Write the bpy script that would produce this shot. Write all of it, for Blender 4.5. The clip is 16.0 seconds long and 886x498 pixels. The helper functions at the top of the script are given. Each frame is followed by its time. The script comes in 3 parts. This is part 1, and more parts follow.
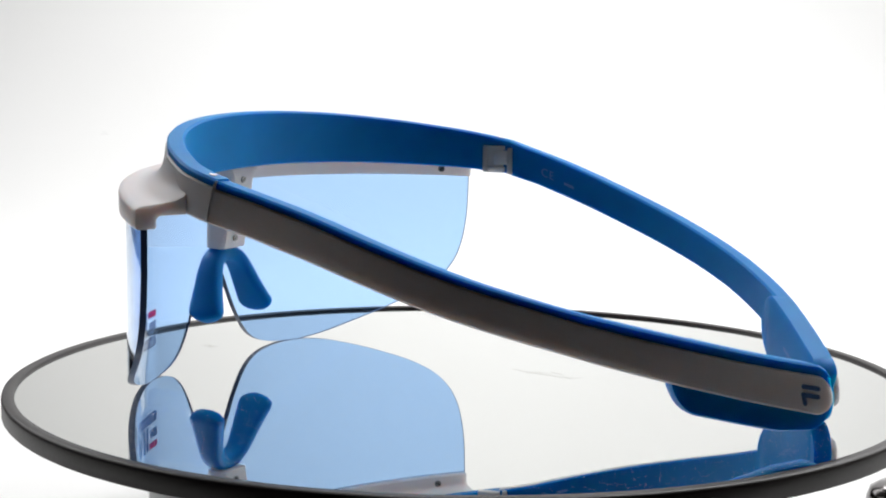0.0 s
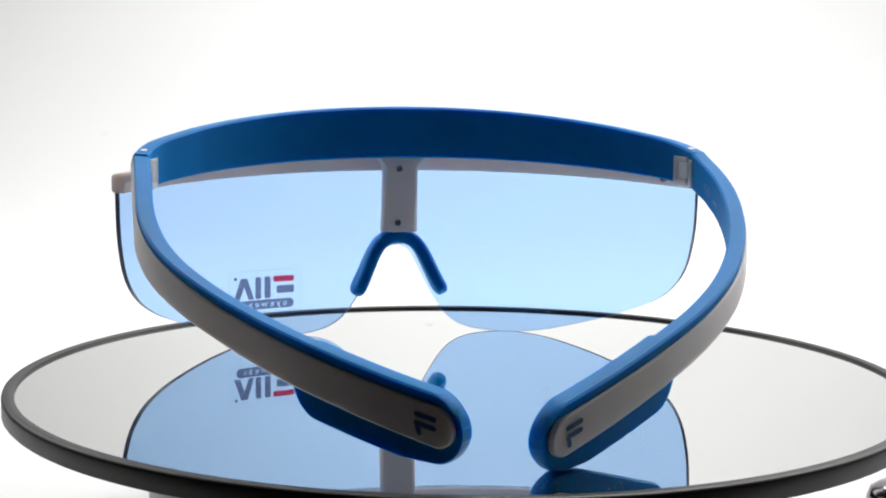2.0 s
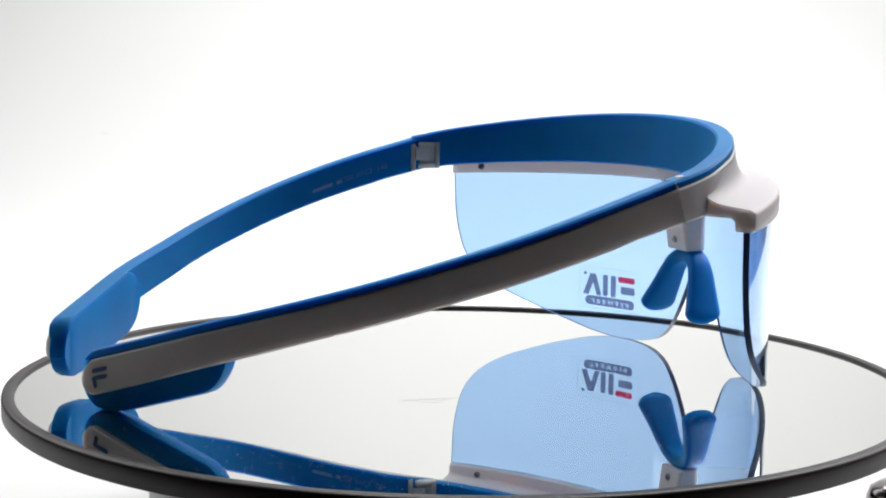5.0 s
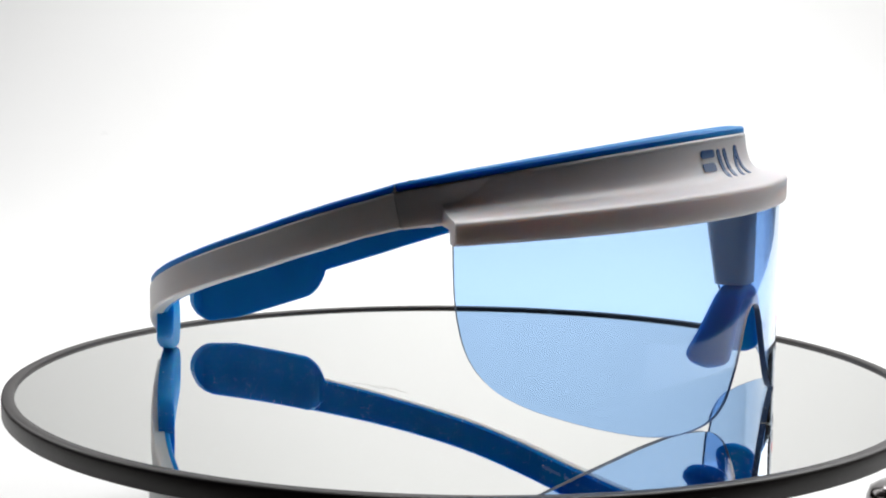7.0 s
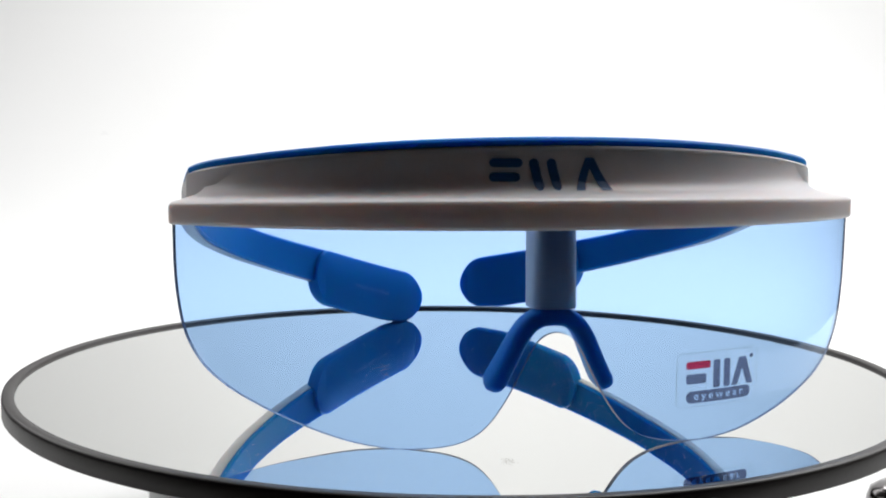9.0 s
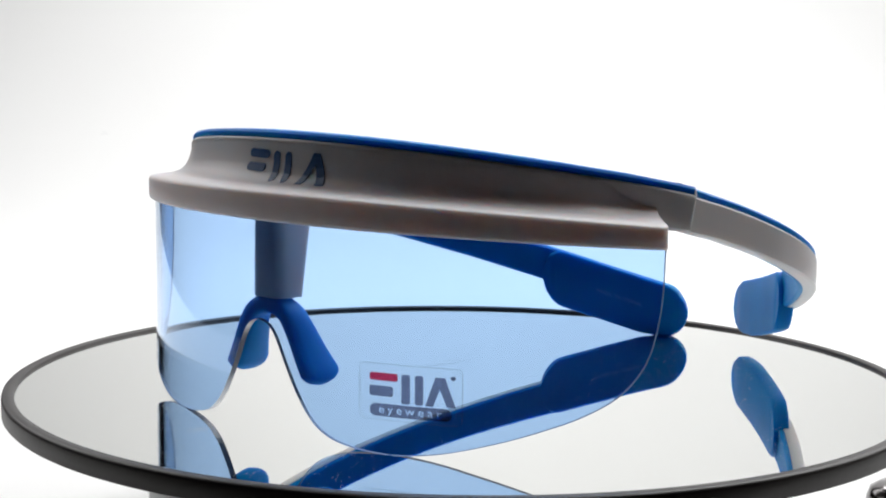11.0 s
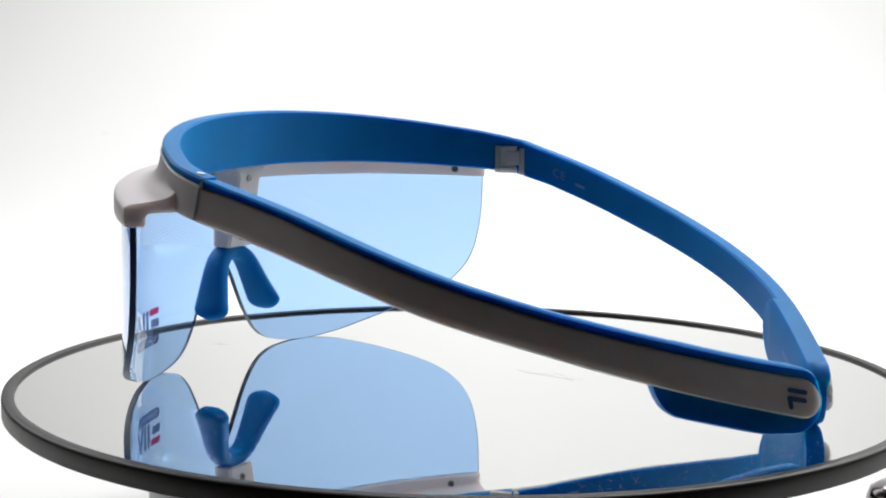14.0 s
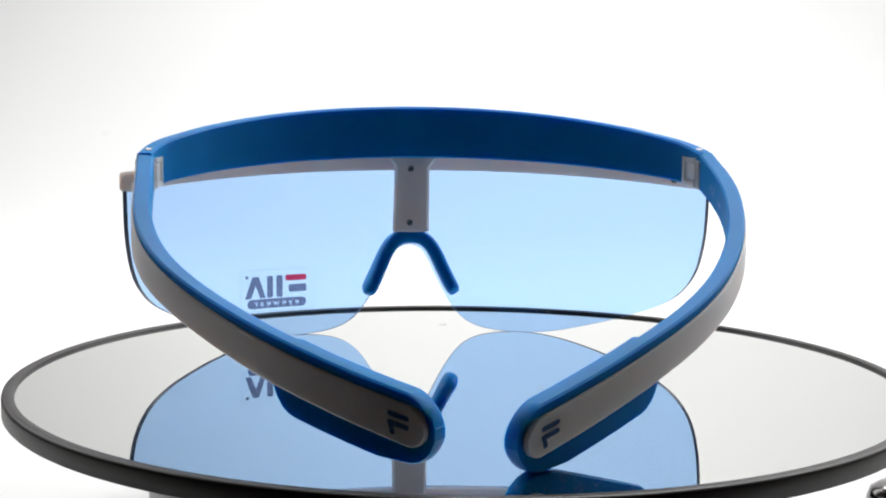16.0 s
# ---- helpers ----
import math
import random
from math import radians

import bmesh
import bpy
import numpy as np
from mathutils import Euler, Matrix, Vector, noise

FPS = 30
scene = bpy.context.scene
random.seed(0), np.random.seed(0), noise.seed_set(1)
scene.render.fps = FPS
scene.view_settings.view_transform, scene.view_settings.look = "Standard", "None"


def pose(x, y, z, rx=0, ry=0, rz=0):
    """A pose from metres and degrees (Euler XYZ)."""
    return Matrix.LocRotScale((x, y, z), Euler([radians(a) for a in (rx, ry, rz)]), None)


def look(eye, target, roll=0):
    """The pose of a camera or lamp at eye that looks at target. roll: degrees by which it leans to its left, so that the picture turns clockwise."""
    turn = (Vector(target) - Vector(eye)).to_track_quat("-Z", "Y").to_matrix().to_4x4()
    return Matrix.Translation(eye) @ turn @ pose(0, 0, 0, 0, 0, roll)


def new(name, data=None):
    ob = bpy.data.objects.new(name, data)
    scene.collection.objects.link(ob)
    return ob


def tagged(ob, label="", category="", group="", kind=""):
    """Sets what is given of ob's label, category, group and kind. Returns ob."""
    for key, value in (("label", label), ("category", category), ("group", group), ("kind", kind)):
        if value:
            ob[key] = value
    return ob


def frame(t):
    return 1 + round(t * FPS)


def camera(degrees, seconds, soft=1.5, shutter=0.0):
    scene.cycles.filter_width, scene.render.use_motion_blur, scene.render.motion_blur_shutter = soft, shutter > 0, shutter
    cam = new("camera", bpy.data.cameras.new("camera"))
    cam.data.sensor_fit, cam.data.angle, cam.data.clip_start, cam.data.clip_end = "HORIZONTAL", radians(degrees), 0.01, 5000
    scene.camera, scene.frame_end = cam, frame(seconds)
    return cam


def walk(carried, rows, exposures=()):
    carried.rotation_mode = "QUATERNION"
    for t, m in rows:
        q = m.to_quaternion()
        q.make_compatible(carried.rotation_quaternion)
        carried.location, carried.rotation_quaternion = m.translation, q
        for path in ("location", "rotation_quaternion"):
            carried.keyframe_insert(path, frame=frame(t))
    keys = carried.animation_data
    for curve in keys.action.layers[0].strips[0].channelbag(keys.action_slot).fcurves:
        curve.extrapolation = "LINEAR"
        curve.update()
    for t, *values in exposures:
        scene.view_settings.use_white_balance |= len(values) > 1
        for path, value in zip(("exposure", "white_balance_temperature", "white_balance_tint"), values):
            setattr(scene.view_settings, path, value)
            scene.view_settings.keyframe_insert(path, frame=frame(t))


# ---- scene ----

# Numbers below are millimetres in the turntable's own space (x across the glasses, y forward, z up); MM turns them into metres.
MM = 0.001
SPIN = -25.9401          # degrees a second
BACK_AT = 2.45           # the second at which the glasses show their back squarely
MID = -6.12               # the glasses' middle, beside the turntable's axis

# ---- camera ----
cam = camera(28.19, 16.0, soft=2.0)
EYE = Vector((-0.00335, -0.4401, 0.09154))
PITCH, YAW, ROLL = 0.13076, -0.00462, 0.01120
AIM = EYE + Vector((math.sin(YAW) * math.cos(PITCH), math.cos(YAW) * math.cos(PITCH), -math.sin(PITCH)))
VIEW = look(EYE, AIM, math.degrees(ROLL))
walk(cam, [(0.0, VIEW), (16.0, VIEW)])

# ---- light ----
world = bpy.data.worlds.new("world")
scene.world = world
world.use_nodes = True
world.node_tree.nodes["Background"].inputs["Color"].default_value = (0.9, 0.95, 1.0, 1)
world.node_tree.nodes["Background"].inputs["Strength"].default_value = 0.01
scene.view_settings.exposure = 0.0


def softbox(name, eye, target, sx, sy, watts, colour=(1, 1, 1)):
    data = bpy.data.lights.new(name, "AREA")
    data.shape, data.size, data.size_y, data.energy, data.color = "RECTANGLE", sx, sy, watts, colour
    ob = new(name, data)
    ob.matrix_world = look(eye, target)
    return ob


softbox("softbox_overhead", (0.14, 0.46, 0.80), (0.08, 0.38, 0.0), 0.9, 0.36, 7.0)
# Two fill lamps added out of view to brighten the sides of the glasses.
softbox("side_fill_left", (-0.47, 0.37, 0.41), (0.0, 0.04, 0.02), 0.45, 0.45, 1.5)
softbox("side_fill_right", (0.46, 0.41, 0.38), (0.0, 0.04, 0.02), 0.45, 0.45, 2.0)
softbox("softbox_backdrop", (0.36, 0.34, 0.95), (0.22, 0.95, 0.32), 0.8, 0.3, 3.8)


# ---- materials ----
def material(name, colour, rough=0.5, metal=0.0, vary=0.06, scale=60.0, bump=0.0, fine=900.0, sub=0.0, coat=0.0, spec=0.5, deep=(0.0030, 0.0022, 0.0024)):
    m = bpy.data.materials.new(name)
    m.use_nodes = True
    nt = m.node_tree
    b = nt.nodes["Principled BSDF"]
    b.inputs["Roughness"].default_value, b.inputs["Metallic"].default_value = rough, metal
    b.inputs["Specular IOR Level"].default_value = spec
    b.inputs["Coat Weight"].default_value = coat
    if sub:
        b.inputs["Subsurface Weight"].default_value = sub
        b.inputs["Subsurface Radius"].default_value = deep
        b.inputs["Subsurface Scale"].default_value = 1.0
    co = nt.nodes.new("ShaderNodeTexCoord")
    n1 = nt.nodes.new("ShaderNodeTexNoise")
    n1.inputs["Scale"].default_value, n1.inputs["Detail"].default_value = scale, 5
    nt.links.new(co.outputs["Object"], n1.inputs["Vector"])
    mix = nt.nodes.new("ShaderNodeMix")
    mix.data_type = "RGBA"
    mix.inputs["A"].default_value = (*[c * (1 - vary) for c in colour], 1)
    mix.inputs["B"].default_value = (*[min(1, c * (1 + vary)) for c in colour], 1)
    nt.links.new(n1.outputs["Fac"], mix.inputs["Factor"])
    nt.links.new(mix.outputs["Result"], b.inputs["Base Color"])
    n2 = nt.nodes.new("ShaderNodeTexNoise")
    n2.inputs["Scale"].default_value, n2.inputs["Detail"].default_value = fine, 3
    nt.links.new(co.outputs["Object"], n2.inputs["Vector"])
    ramp = nt.nodes.new("ShaderNodeMapRange")
    ramp.inputs["To Min"].default_value, ramp.inputs["To Max"].default_value = max(0, rough - 0.06), min(1, rough + 0.08)
    nt.links.new(n2.outputs["Fac"], ramp.inputs["Value"])
    nt.links.new(ramp.outputs["Result"], b.inputs["Roughness"])
    if bump:
        bp = nt.nodes.new("ShaderNodeBump")
        bp.inputs["Strength"].default_value, bp.inputs["Distance"].default_value = bump, 0.00005
        nt.links.new(n2.outputs["Fac"], bp.inputs["Height"])
        nt.links.new(bp.outputs["Normal"], b.inputs["Normal"])
    return m


def tinted_glass(name, colour):
    m = bpy.data.materials.new(name)
    m.use_nodes = True
    nt = m.node_tree
    b = nt.nodes["Principled BSDF"]
    b.inputs["Base Color"].default_value = (*colour, 1)
    b.inputs["Transmission Weight"].default_value = 1
    b.inputs["IOR"].default_value = 1.34
    co = nt.nodes.new("ShaderNodeTexCoord")
    n = nt.nodes.new("ShaderNodeTexNoise")
    n.inputs["Scale"].default_value, n.inputs["Detail"].default_value = 45, 6
    nt.links.new(co.outputs["Object"], n.inputs["Vector"])
    r = nt.nodes.new("ShaderNodeMapRange")
    r.inputs["From Min"].default_value, r.inputs["From Max"].default_value = 0.55, 0.8
    r.inputs["To Min"].default_value, r.inputs["To Max"].default_value = 0.0, 0.012
    nt.links.new(n.outputs["Fac"], r.inputs["Value"])
    nt.links.new(r.outputs["Result"], b.inputs["Roughness"])
    return m


BLUE = material("blue_rubber", (0.001, 0.218, 0.60), rough=0.47, vary=0.18, scale=70, bump=0.12, fine=2500, spec=0.16, sub=0.95, deep=(0.0004, 0.0018, 0.0030))
WHITE = material("white_plastic", (0.80, 0.765, 0.79), rough=0.38, vary=0.02, scale=40, bump=0.05, fine=1800, sub=1.0, deep=(0.0029, 0.0024, 0.0021))
KNUCKLE = material("hinge_plastic", (0.80, 0.79, 0.81), rough=0.3, vary=0.03, scale=120, sub=1.0, deep=(0.004, 0.004, 0.004))
LOGO_BLUE = material("logo_blue", (0.010, 0.085, 0.27), rough=0.45, vary=0.08, scale=300)
STEEL = material("screw_steel", (0.30, 0.30, 0.31), rough=0.3, metal=1.0, vary=0.15, scale=700)
BRIGHT = material("bright_steel", (0.86, 0.87, 0.88), rough=0.25, metal=1.0, vary=0.05, scale=700)
SLOT_SHADE = material("slot_shade", (0.03, 0.03, 0.035), rough=0.6, vary=0.2, scale=400)
PRINT = material("pale_print", (0.13, 0.34, 0.74), rough=0.5, vary=0.1, scale=900)


def ink(name, through_colour, colour, least=0.72, most=0.88):
    """Thin print on clear film: lets some light through."""
    m = bpy.data.materials.new(name)
    m.use_nodes = True
    nt = m.node_tree
    b = nt.nodes["Principled BSDF"]
    b.inputs["Base Color"].default_value, b.inputs["Roughness"].default_value = (*colour, 1), 0.5
    tr, mx = nt.nodes.new("ShaderNodeBsdfTransparent"), nt.nodes.new("ShaderNodeMixShader")
    n = nt.nodes.new("ShaderNodeTexNoise")
    n.inputs["Scale"].default_value = 800
    r = nt.nodes.new("ShaderNodeMapRange")
    r.inputs["To Min"].default_value, r.inputs["To Max"].default_value = least, most
    nt.links.new(n.outputs["Fac"], r.inputs["Value"])
    nt.links.new(r.outputs["Result"], mx.inputs["Fac"])
    tr.inputs["Color"].default_value = (*through_colour, 1)
    nt.links.new(b.outputs[0], mx.inputs[1])
    nt.links.new(tr.outputs[0], mx.inputs[2])
    nt.links.new(mx.outputs[0], nt.nodes["Material Output"].inputs["Surface"])
    return m


SLATE = ink("sticker_slate", (0.29, 0.29, 0.38), (0.10, 0.11, 0.2))
EDGE = ink("film_edge", (0.88, 0.90, 0.93), (0.7, 0.72, 0.78))
RED = ink("sticker_red", (0.95, 0.06, 0.13), (0.62, 0.02, 0.06))
HAIR = ink("pale_fibre", (0.97, 0.97, 0.95), (0.85, 0.83, 0.76), 0.3, 0.55)
RIM = material("rim_black", (0.019, 0.014, 0.013), rough=0.42, vary=0.35, scale=110, bump=0.35, fine=1500)
PAPER = material("white_sweep", (0.86, 0.86, 0.855), rough=0.75, vary=0.012, scale=7, bump=0.05, fine=500)
BASE = material("grey_base", (0.62, 0.62, 0.62), rough=0.4, vary=0.04, scale=50)
DUST = material("dust", (0.80, 0.88, 0.95), rough=0.9, vary=0.15, scale=2000, sub=0.8)
SMUT = material("grey_smut", (0.79, 0.79, 0.79), rough=0.9, vary=0.2, scale=2000)
CHROME = material("dark_chrome", (0.20, 0.19, 0.19), rough=0.16, metal=1.0, vary=0.3, scale=120)
COPPER = material("red_brown_gloss", (0.30, 0.07, 0.04), rough=0.3, vary=0.2, scale=120, coat=0.4)
ROOM = material("unseen_dark_room", (0.050, 0.036, 0.032), rough=0.9, vary=0.08, scale=2, fine=60)
LENS = tinted_glass("blue_tint", (0.42, 0.635, 0.96))
# Dark colour stands in for clear edges that internal reflection turns dark.
LENS_EDGE_SHADE = material("lens_edge_shade", (0.02, 0.05, 0.13), rough=0.32, vary=0.2, scale=300)
FILM = bpy.data.materials.new("clear_film")
FILM.use_nodes = True
_t = FILM.node_tree
_tr, _gl, _mx = _t.nodes.new("ShaderNodeBsdfTransparent"), _t.nodes.new("ShaderNodeBsdfGlossy"), _t.nodes.new("ShaderNodeMixShader")
_tr.inputs["Color"].default_value = (0.985, 0.988, 0.99, 1)
_gl.inputs["Roughness"].default_value = 0.15
_mx.inputs["Fac"].default_value = 0.02
_t.links.new(_tr.outputs[0], _mx.inputs[1])
_t.links.new(_gl.outputs[0], _mx.inputs[2])
_t.links.new(_mx.outputs[0], _t.nodes["Material Output"].inputs["Surface"])

MIRROR = bpy.data.materials.new("mirror_glass")
MIRROR.use_nodes = True
_b = MIRROR.node_tree.nodes["Principled BSDF"]
_b.inputs["Base Color"].default_value = (0.83, 0.84, 0.82, 1)
_b.inputs["Metallic"].default_value = 1
_n = MIRROR.node_tree.nodes.new("ShaderNodeTexNoise")
_n.inputs["Scale"].default_value, _n.inputs["Detail"].default_value = 30, 6
_r = MIRROR.node_tree.nodes.new("ShaderNodeMapRange")
_r.inputs["From Min"].default_value, _r.inputs["From Max"].default_value = 0.5, 0.8
_r.inputs["To Min"].default_value, _r.inputs["To Max"].default_value = 0.0, 0.035
MIRROR.node_tree.links.new(_n.outputs["Fac"], _r.inputs["Value"])
MIRROR.node_tree.links.new(_r.outputs["Result"], _b.inputs["Roughness"])


# ---- building helpers ----
def part(name, bm, mat, parent=None, label="", smooth=35):
    bmesh.ops.recalc_face_normals(bm, faces=bm.faces[:])
    me = bpy.data.meshes.new(name)
    bm.to_mesh(me)
    bm.free()
    me.materials.append(mat)
    if smooth:
        me.shade_smooth()
        me.set_sharp_from_angle(angle=radians(smooth))
    ob = new(name, me)
    if parent:
        ob.parent = parent
    if label:
        ob["label"] = label
    return ob


def at(x, y, z):
    """A point of the glasses, given from their middle."""
    return Vector(((x + MID) * MM, y * MM, z * MM))


def spline(points, n):
    """n even steps along a smooth curve through the points."""
    p = np.array(points, float)
    p = np.vstack([2 * p[0] - p[1], p, 2 * p[-1] - p[-2]])
    out = []
    for i in range(1, len(p) - 2):
        t = np.linspace(0, 1, 24, endpoint=False)[:, None]
        a, b, c, d = p[i - 1:i + 3]
        out.append(0.5 * (2 * b + (c - a) * t + (2 * a - 5 * b + 4 * c - d) * t ** 2 + (3 * b - a - 3 * c + d) * t ** 3))
    q = np.vstack(out + [p[-2][None]])
    s = np.r_[0, np.cumsum(np.linalg.norm(np.diff(q, axis=0), axis=1))]
    u = np.linspace(0, s[-1], n)
    return np.stack([np.interp(u, s, q[:, k]) for k in range(q.shape[1])], -1)


def loft(sections):
    """Skin over closed sections (lists of points with one length), capped at both ends."""
    bm = bmesh.new()
    rings = [[bm.verts.new(v) for v in sec] for sec in sections]
    n = len(rings[0])
    for a, b in zip(rings, rings[1:]):
        for i in range(n):
            bm.faces.new((a[i], a[(i + 1) % n], b[(i + 1) % n], b[i]))
    for ring in (rings[0], rings[-1]):
        bm.faces.new(ring)
    return bm


def normals_2d(p, inward):
    """Level normals of a path that point to the side of the point inward."""
    t = np.gradient(p[:, :2], axis=0)
    t /= np.linalg.norm(t, axis=1)[:, None]
    n = np.stack([-t[:, 1], t[:, 0]], -1)
    k = len(p) // 2
    if (np.array(inward) - p[k, :2]) @ n[k] < 0:
        n = -n
    return n


def box(bm, cx, cy, cz, sx, sy, sz, turn=0.0, bevel=0.0):
    """A box of the glasses, turned about the upright axis."""
    r = bmesh.ops.create_cube(bm, size=1)
    m = Matrix.Translation(at(cx, cy, cz)) @ pose(0, 0, 0, 0, 0, turn) @ Matrix.Diagonal((sx * MM, sy * MM, sz * MM, 1))
    bmesh.ops.transform(bm, matrix=m, verts=r["verts"])
    if bevel:
        es = {e for v in r["verts"] for e in v.link_edges}
        bmesh.ops.bevel(bm, geom=list(es), offset=bevel * MM, segments=2, affect="EDGES", profile=0.5)


def disc(bm, centre, axis, radius, depth, segs=20):
    r = bmesh.ops.create_cone(bm, cap_ends=True, segments=segs, radius1=radius * MM, radius2=radius * 0.92 * MM, depth=depth * MM)
    m = Matrix.Translation(centre) @ Vector(axis).to_track_quat("Z", "Y").to_matrix().to_4x4()
    bmesh.ops.transform(bm, matrix=m, verts=r["verts"])


def screw(parent, centre, axis, radius, label):
    """A small round head; a near-black bar paints the shade of its slot."""
    bm = bmesh.new()
    disc(bm, centre, axis, radius, 0.5)
    for f in bm.faces:
        f.material_index = 0
    r = bmesh.ops.create_cube(bm, size=1)
    m = Matrix.Translation(centre + Vector(axis).normalized() * 0.25 * MM) @ Vector(axis).to_track_quat("Z", "Y").to_matrix().to_4x4() @ pose(0, 0, 0, 0, 0, 35)
    bmesh.ops.transform(bm, matrix=m @ Matrix.Diagonal((radius * 1.5 * MM, radius * 0.34 * MM, 0.12 * MM, 1)), verts=r["verts"])
    for v in r["verts"]:
        for f in v.link_faces:
            f.material_index = 1
    head = part("screw", bm, STEEL, parent, label)
    head.data.materials.append(SLOT_SHADE)
    return head


# ---- the room and the sweep ----
def sweep():
    r, y1, z0, thick = 0.34, 0.62, -0.052, 0.002
    prof = [(y, 0.0, 0.0, 1.0) for y in np.linspace(-0.13, y1, 10)]
    for i in range(1, 25):
        a = math.pi / 2 * i / 24
        prof.append((y1 + r * math.sin(a), r - r * math.cos(a), -math.sin(a), math.cos(a)))
    prof += [(y1 + r, z, -1.0, 0.0) for z in np.linspace(r + 0.1, 1.7, 12)]
    secs = []
    for x in np.linspace(-0.44, 0.44, 10):
        top = [Vector((x, y, z + z0)) for y, z, ny, nz in prof]
        low = [Vector((x, y - ny * thick, z + z0 - nz * thick)) for y, z, ny, nz in prof]
        secs.append(top + low[::-1])
    ob = part("backdrop", loft(secs), PAPER, smooth=40)
    tagged(ob, "seamless white paper sweep behind the turntable, brightly lit", "backdrop", kind="structure")
    bm = bmesh.new()
    a = radians(34.2)
    on = Matrix.Translation((-0.2505, y1 + r * math.sin(a), z0 + r - r * math.cos(a))) @ Matrix.Rotation(a, 4, "X")
    rnd = random.Random(12)
    for i in range(46):
        x, y, w = rnd.gauss(0, 1.3) * MM, rnd.gauss(0, 1.7) * MM, rnd.uniform(0.3, 0.7) * MM
        bmesh.ops.create_cube(bm, size=1, matrix=on @ Matrix.Translation((x, y, 0)) @ Matrix.Diagonal((w, w, 0.3 * MM, 1)))
    tagged(part("smudge", bm, SMUT, ob, "small faint grey smudge", smooth=0), kind="stuff")


# Unseen enclosure and table, dark brown so little light bounces onto camera-facing sides.
def room():
    def slab(name, c, s):
        bm = bmesh.new()
        bmesh.ops.create_cube(bm, size=1, matrix=Matrix.Translation(c) @ Matrix.Diagonal((*s, 1)))
        tagged(part(name, bm, ROOM, smooth=0), "unseen dark wall added to keep the camera side dim", "wall", kind="structure")
    slab("wall_north", (0, 1.65, 0.6), (4.2, 0.1, 2.9))
    slab("wall_south", (0, -2.05, 0.6), (4.2, 0.1, 2.9))
    slab("wall_east", (2.15, -0.2, 0.6), (0.1, 3.8, 2.9))
    slab("wall_west", (-2.15, -0.2, 0.6), (0.1, 3.8, 2.9))
    slab("ceiling", (0, -0.2, 2.1), (4.4, 3.9, 0.1))
    slab("floor", (0, -0.2, -0.90), (4.4, 3.9, 0.1))
    bm = bmesh.new()
    bmesh.ops.create_cube(bm, size=1, matrix=Matrix.Translation((0, 0.1, -0.075)) @ Matrix.Diagonal((2.7, 1.7, 0.04, 1)))
    for x in (-1.2, 1.2):
        for y in (-0.6, 0.8):
            bmesh.ops.create_cube(bm, size=1, matrix=Matrix.Translation((x, y, -0.4725)) @ Matrix.Diagonal((0.06, 0.06, 0.755, 1)))
    tagged(part("table", bm, ROOM, smooth=0), "unseen dark table under the white paper sweep", "table", kind="structure")


# ---- the turntable ----
R_IN, R_OUT = 110.8, 113.9


def ring(profile, segs=160):
    """A ring turned from a closed profile of (radius, height) in millimetres."""
    bm = bmesh.new()
    rows = []
    for i in range(segs):
        a = 2 * math.pi * i / segs
        rows.append([bm.verts.new((r * MM * math.cos(a), r * MM * math.sin(a), z * MM)) for r, z in profile])
    n = len(profile)
    for i in range(segs):
        a, b = rows[i], rows[(i + 1) % segs]
        for k in range(n):
            bm.faces.new((a[k], b[k], b[(k + 1) % n], a[(k + 1) % n]))
    return bm


